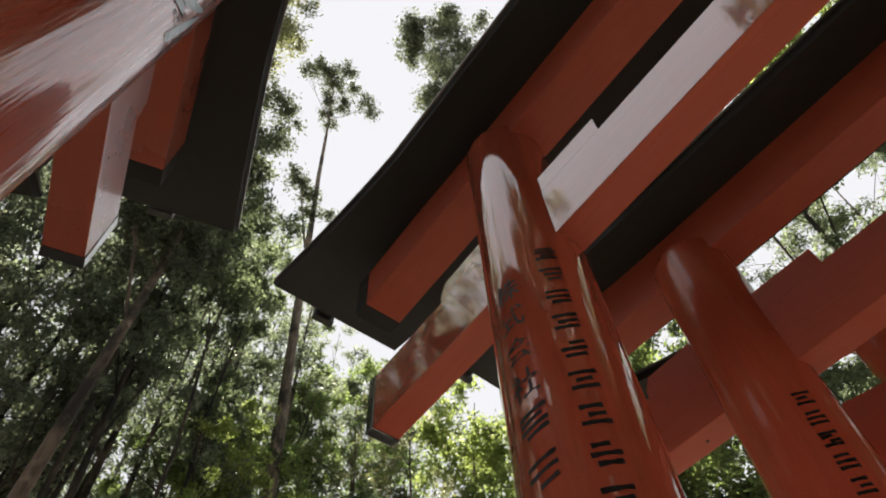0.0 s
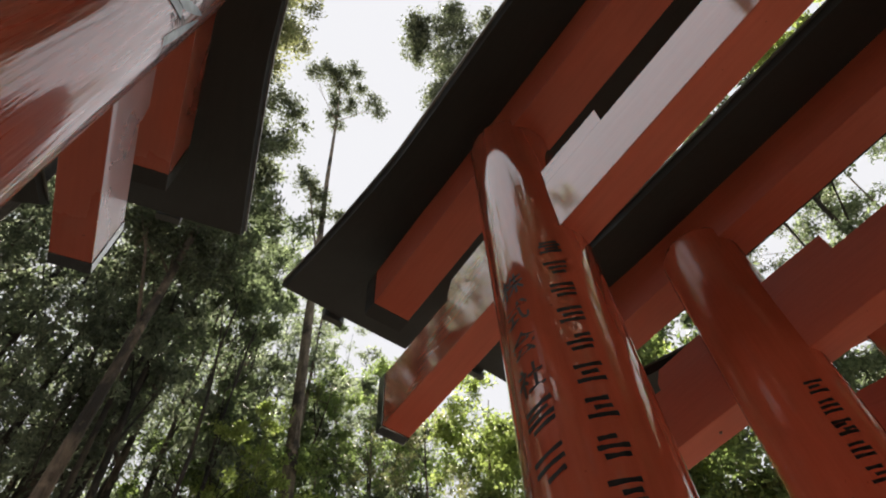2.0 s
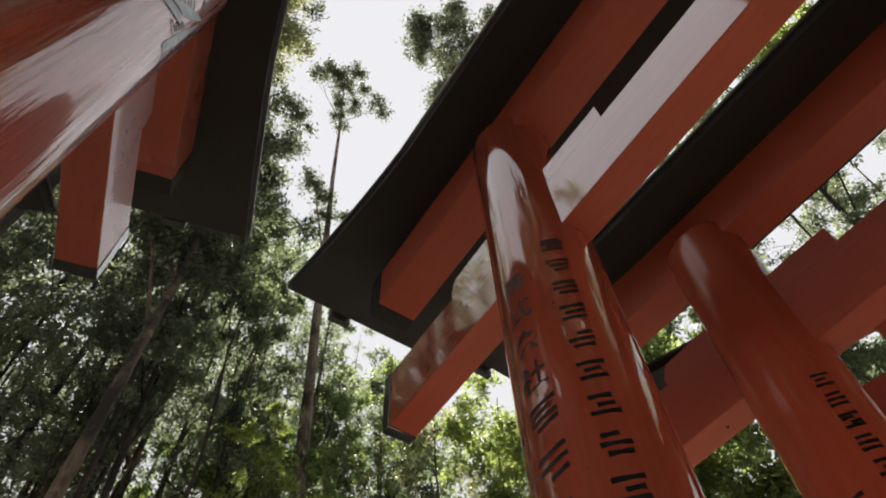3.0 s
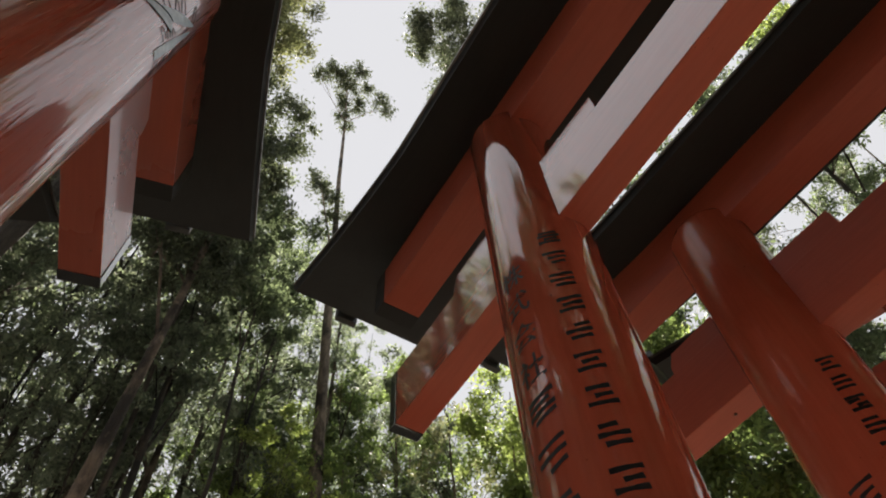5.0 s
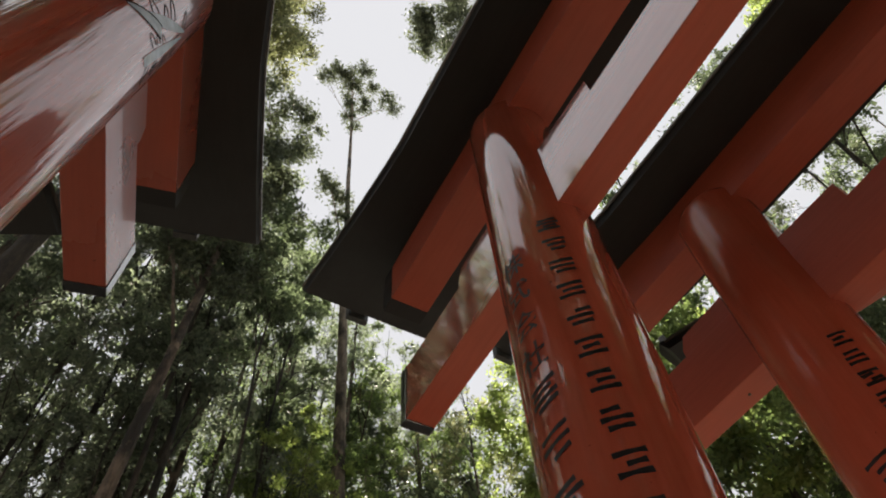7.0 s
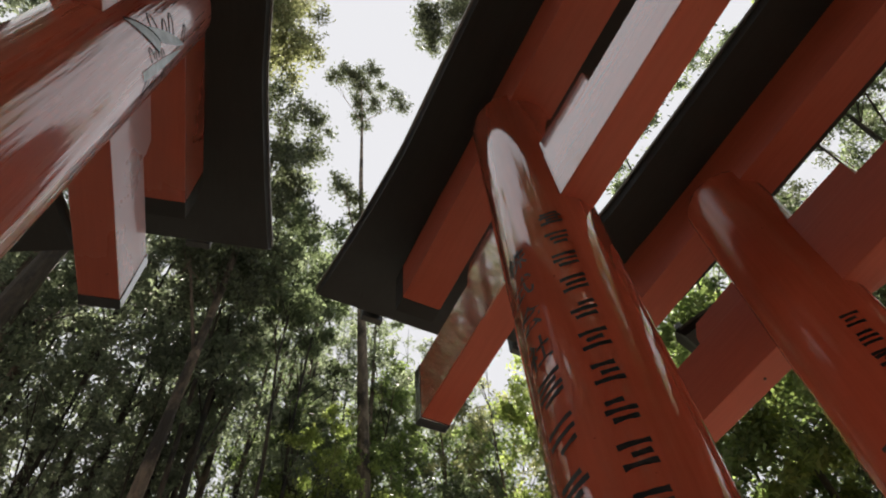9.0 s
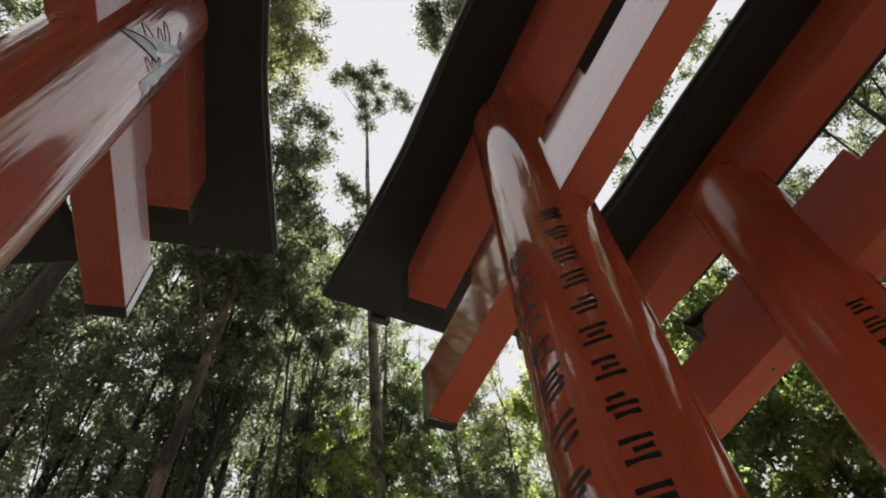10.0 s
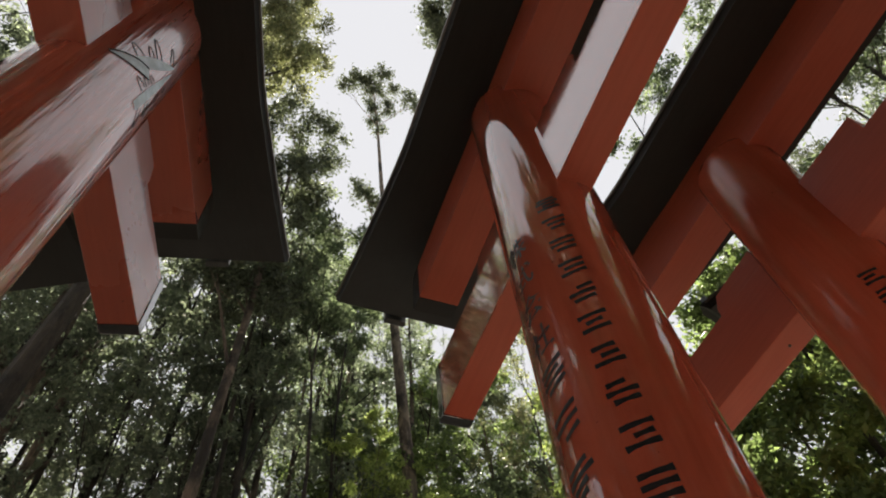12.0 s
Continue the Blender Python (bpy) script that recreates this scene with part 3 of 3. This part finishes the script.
# the wood: straight stems with thin crowns
STEMS = [(-0.1, 10.2, 17, 0.10, bark_grey), (-1.83, 7.6, 16, 0.10, bark_pale), (-2.18, 6.43, 17, 0.33, bark_grey), (2.35, 8.7, 14.5, 0.09, bark_dark), (1.5, 9.3, 16, 0.09, bark_pale),
         (-0.98, 7.3, 14, 0.06, bark_dark), (-0.72, 8.0, 14, 0.075, bark_dark), (0.03, 8.6, 15.5, 0.135, bark_grey), (0.88, 8.9, 14.5, 0.115, bark_pale), (0.48, 9.0, 15, 0.08, bark_dark)]
for k in range(16):
    a, d = radians(-30 + 3.4 * k + rnd.uniform(-1, 1)), rnd.uniform(9, 14.5)
    STEMS.append((math.sin(a) * d, math.cos(a) * d, rnd.uniform(15, 20), rnd.uniform(0.07, 0.13), (bark_dark, bark_grey)[k % 2]))
stems = []
for k, (x, y, z, r, wood) in enumerate(STEMS):
    stems.append(tree((x, y), (x + rnd.uniform(-0.15, 0.15), y + rnd.uniform(-0.15, 0.15), z), r, envelope(rnd, x, y, z * 0.42, z, 1.6, 34, 0.28, 0.62), 3700 if x < 0.3 else 3500, 0.050, wood,
                      leaf_shade if k % 4 else leaf_dark, "slender forest tree with a thin dark crown", 60 + k, 7, bend=0.08))
# thin poles of saplings reaching for the light
for k in range(20):
    a, d = radians(rnd.uniform(-42, 9)), rnd.uniform(6.5, 12)
    x, y, z = math.sin(a) * d, math.cos(a) * d, rnd.uniform(12, 16)
    tree((x, y), (x + rnd.uniform(-0.7, 0.7), y + rnd.uniform(-0.7, 0.7), z), rnd.uniform(0.045, 0.08), envelope(rnd, x, y, z * 0.55, z, 0.9, 16, 0.15, 0.35), 2500, 0.05, bark_dark, leaf_shade,
         "thin bare sapling with a few leaves", 120 + k, 4, bend=0.15)
# trees that close the view behind the middle distance
for k, (x, y, z) in enumerate(((1.3, 13.2, 18.4), (2.4, 12.6, 17.5), (3.2, 13.6, 17.8), (4.6, 13.0, 16.8), (6.0, 12.6, 16.2), (7.4, 11.4, 15.4), (1.0, 15.4, 21.5), (2.6, 15.8, 20.5), (4.2, 16.0, 19.8), (6.6, 9.4, 12.2), (8.4, 8.6, 12.5))):
    tree((x, y), (x, y, z), 0.1, envelope(rnd, x, y, 6.5, z, 1.6, 70, 0.35, 0.8, 0.7), 7500 if x > 2.6 else 6000, 0.050, bark_grey, (leaf_mid, leaf_dark, leaf_shade)[k % 3], "broadleaf forest tree in half shade", 160 + k, bend=0.15)
# trees over the near side of the wood, added so a tie beam reflects leaves
for k, (x, y, z) in enumerate(((-2.7, 7.6, 15.0), (-3.8, 6.6, 14.5), (-1.9, 8.6, 15.5), (-3.2, 8.8, 14.0))):
    tree((x, y), (x, y, z), 0.07, envelope(rnd, x, y, 8.6, z, 1.2, 46, 0.25, 0.55, 0.8), 6800, 0.050, bark_dark, leaf_shade, "tall forest tree with a thin high crown", 330 + k, bend=0.1)
tree((-4.6, 4.2), (-4.3, 4.0, 14.5), 0.06, envelope(rnd, -4.2, 4.0, 9.5, 14.5, 1.1, 34, 0.12, 0.3), 4500, 0.045, bark_dark, leaf_shade, "tall thin tree with sparse tufts", 340, 14)
# leafy undergrowth trees in front of the stems
for k, (x, y, z) in enumerate(((-1.15, 6.6, 9.4), (-2.3, 6.2, 9.0), (-0.35, 7.2, 9.8), (-3.1, 7.4, 10.6), (-2.7, 5.9, 9.2), (-1.9, 6.9, 10.8), (-1.35, 8.0, 8.3), (-0.75, 8.7, 8.7), (0.14, 9.1, 8.6))):
    tree((x, y), (x + 0.15, y, z), 0.028, envelope(rnd, x, y, 5.2, z, 0.75, 46, 0.12, 0.36, 0.8), 3600, 0.036, bark_dark, leaf_shade, "thin understorey tree with small dark leaves", 350 + k, 10)
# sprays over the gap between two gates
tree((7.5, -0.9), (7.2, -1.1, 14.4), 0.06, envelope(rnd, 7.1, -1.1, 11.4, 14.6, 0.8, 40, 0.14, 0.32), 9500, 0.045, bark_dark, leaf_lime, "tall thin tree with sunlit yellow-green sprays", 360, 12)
tree((7.4, 1.3), (7.1, 1.0, 14.4), 0.06, envelope(rnd, 7.0, 1.0, 10.6, 14.4, 1.0, 44, 0.14, 0.3), 9500, 0.042, bark_dark, leaf_dark, "tall thin tree with sparse tufts", 361, 14)
# dense dark trees deep in the wood
for k in range(10):
    a, d = radians(-50 + 3.6 * k), 14.5 + 3.0 * (k % 3) + rnd.uniform(-0.8, 0.8)
    x, y = math.sin(a) * d, math.cos(a) * d
    if k < 2:
        deep = tree((x, y), (x, y, 18.5), 0.14, envelope(rnd, x, y, 6.0, 18.5, 1.9, 60, 0.4, 0.85, 0.8), 4200, 0.07, bark_dark, (leaf_shade, leaf_dark)[k], "dense dark forest tree with small leaves", 300 + k)
        deep_first = deep if k == 0 else deep_first
    else:
        copy_thing((deep_first, deep)[k % 2], pose(x, y, 0, 0, 0, rnd.uniform(0, 360)))
# sparse tall tree seen between the gates
tree((6.3, 2.9), (5.8, 2.6, 15.5), 0.05, envelope(rnd, 5.9, 2.6, 8.0, 15.0, 1.3, 34, 0.15, 0.35), 11000, 0.042, bark_dark, leaf_dark, "tall thin tree with sparse tufts", 190)
# unseen dense evergreens added behind to darken reflections; lower ones leave sky to reflect
SHORT = 9
for k in range(24):
    a, d = radians(126 + k * 5.8), (5.4 if k < SHORT else 4.3) + 2.2 * (k % 2) + rnd.uniform(-0.4, 0.4)
    x, y, z = math.sin(a) * d, math.cos(a) * d, 13.2 + 4.0 * (k % 2) + rnd.uniform(-1, 1)
    if k in (0, SHORT, SHORT + 1):
        z = 10.2 if k == 0 else z
        evergreen = tree((x, y), (x, y, z), 0.16, envelope(rnd, x, y, 3.0 if k == 0 else 5.0, z, 1.3 if k == 0 else 1.6, 80, 0.35, 0.7, 0.9), 5000 if k == 0 else 10000, 0.13, bark_dark, leaf_olive if k == 0 else leaf_deep,
                         "dense evergreen tree, unseen, added to shape reflections", 200 + k)
        first = first if k == SHORT + 1 else evergreen
    else:
        copy_thing(first if k < SHORT else (first, evergreen)[(k - SHORT) % 2], pose(x, y, 0, 0, 0, rnd.uniform(0, 360)))
# the wood goes on all round
for k in range(18):
    a = radians(108 + k * 14.0)
    d = rnd.uniform(8, 14)
    copy_thing(stems[k % len(stems)], pose(math.sin(a) * d, math.cos(a) * d, 0, 0, 0, rnd.uniform(0, 360)))
for k in range(14):
    a = radians(-50 + k * 9)
    d = rnd.uniform(19, 27)
    copy_thing(stems[(k * 5) % len(stems)], pose(math.sin(a) * d, math.cos(a) * d, 0, 0, 0, rnd.uniform(0, 360)))
# a young tree beside the tall bare stem, sunlight put into its leaf colour
tree((2.45, 7.05), (2.35, 7.0, 8.0), 0.03, envelope(rnd, 2.4, 7.1, 5.2, 8.3, 0.75, 46, 0.08, 0.2, 0.7), 5200, 0.034, bark_grey, leaf_lime, "young broadleaf tree with sunlight put into its leaf colour", 370, 10)
# a half-bare grey tree behind the maple
tree((5.3, 7.6), (5.1, 7.45, 11.8), 0.06, envelope(rnd, 5.15, 7.4, 4.8, 9.4, 1.0, 60, 0.15, 0.35, 0.8) + envelope(rnd, 5.1, 7.45, 9.6, 11.8, 0.7, 14, 0.2, 0.4), 9000, 0.036, bark_grey, leaf_olive,
     "half-bare grey tree with thin olive leaves", 380, 20)
# airy trees over the gap between two gates
for k, (x, y, z) in enumerate(((9.0, 1.2, 13.6), (9.2, -0.3, 13.8), (9.6, 2.4, 13.2))):
    tree((x, y), (x, y, z), 0.07, envelope(rnd, x, y, 8.8, z, 1.3, 44, 0.18, 0.42, 0.7), 8000, 0.036, bark_grey, (leaf_backlit, leaf_dark, leaf_backlit)[k], "tall airy tree with fine dark leaves", 390 + k, 9)
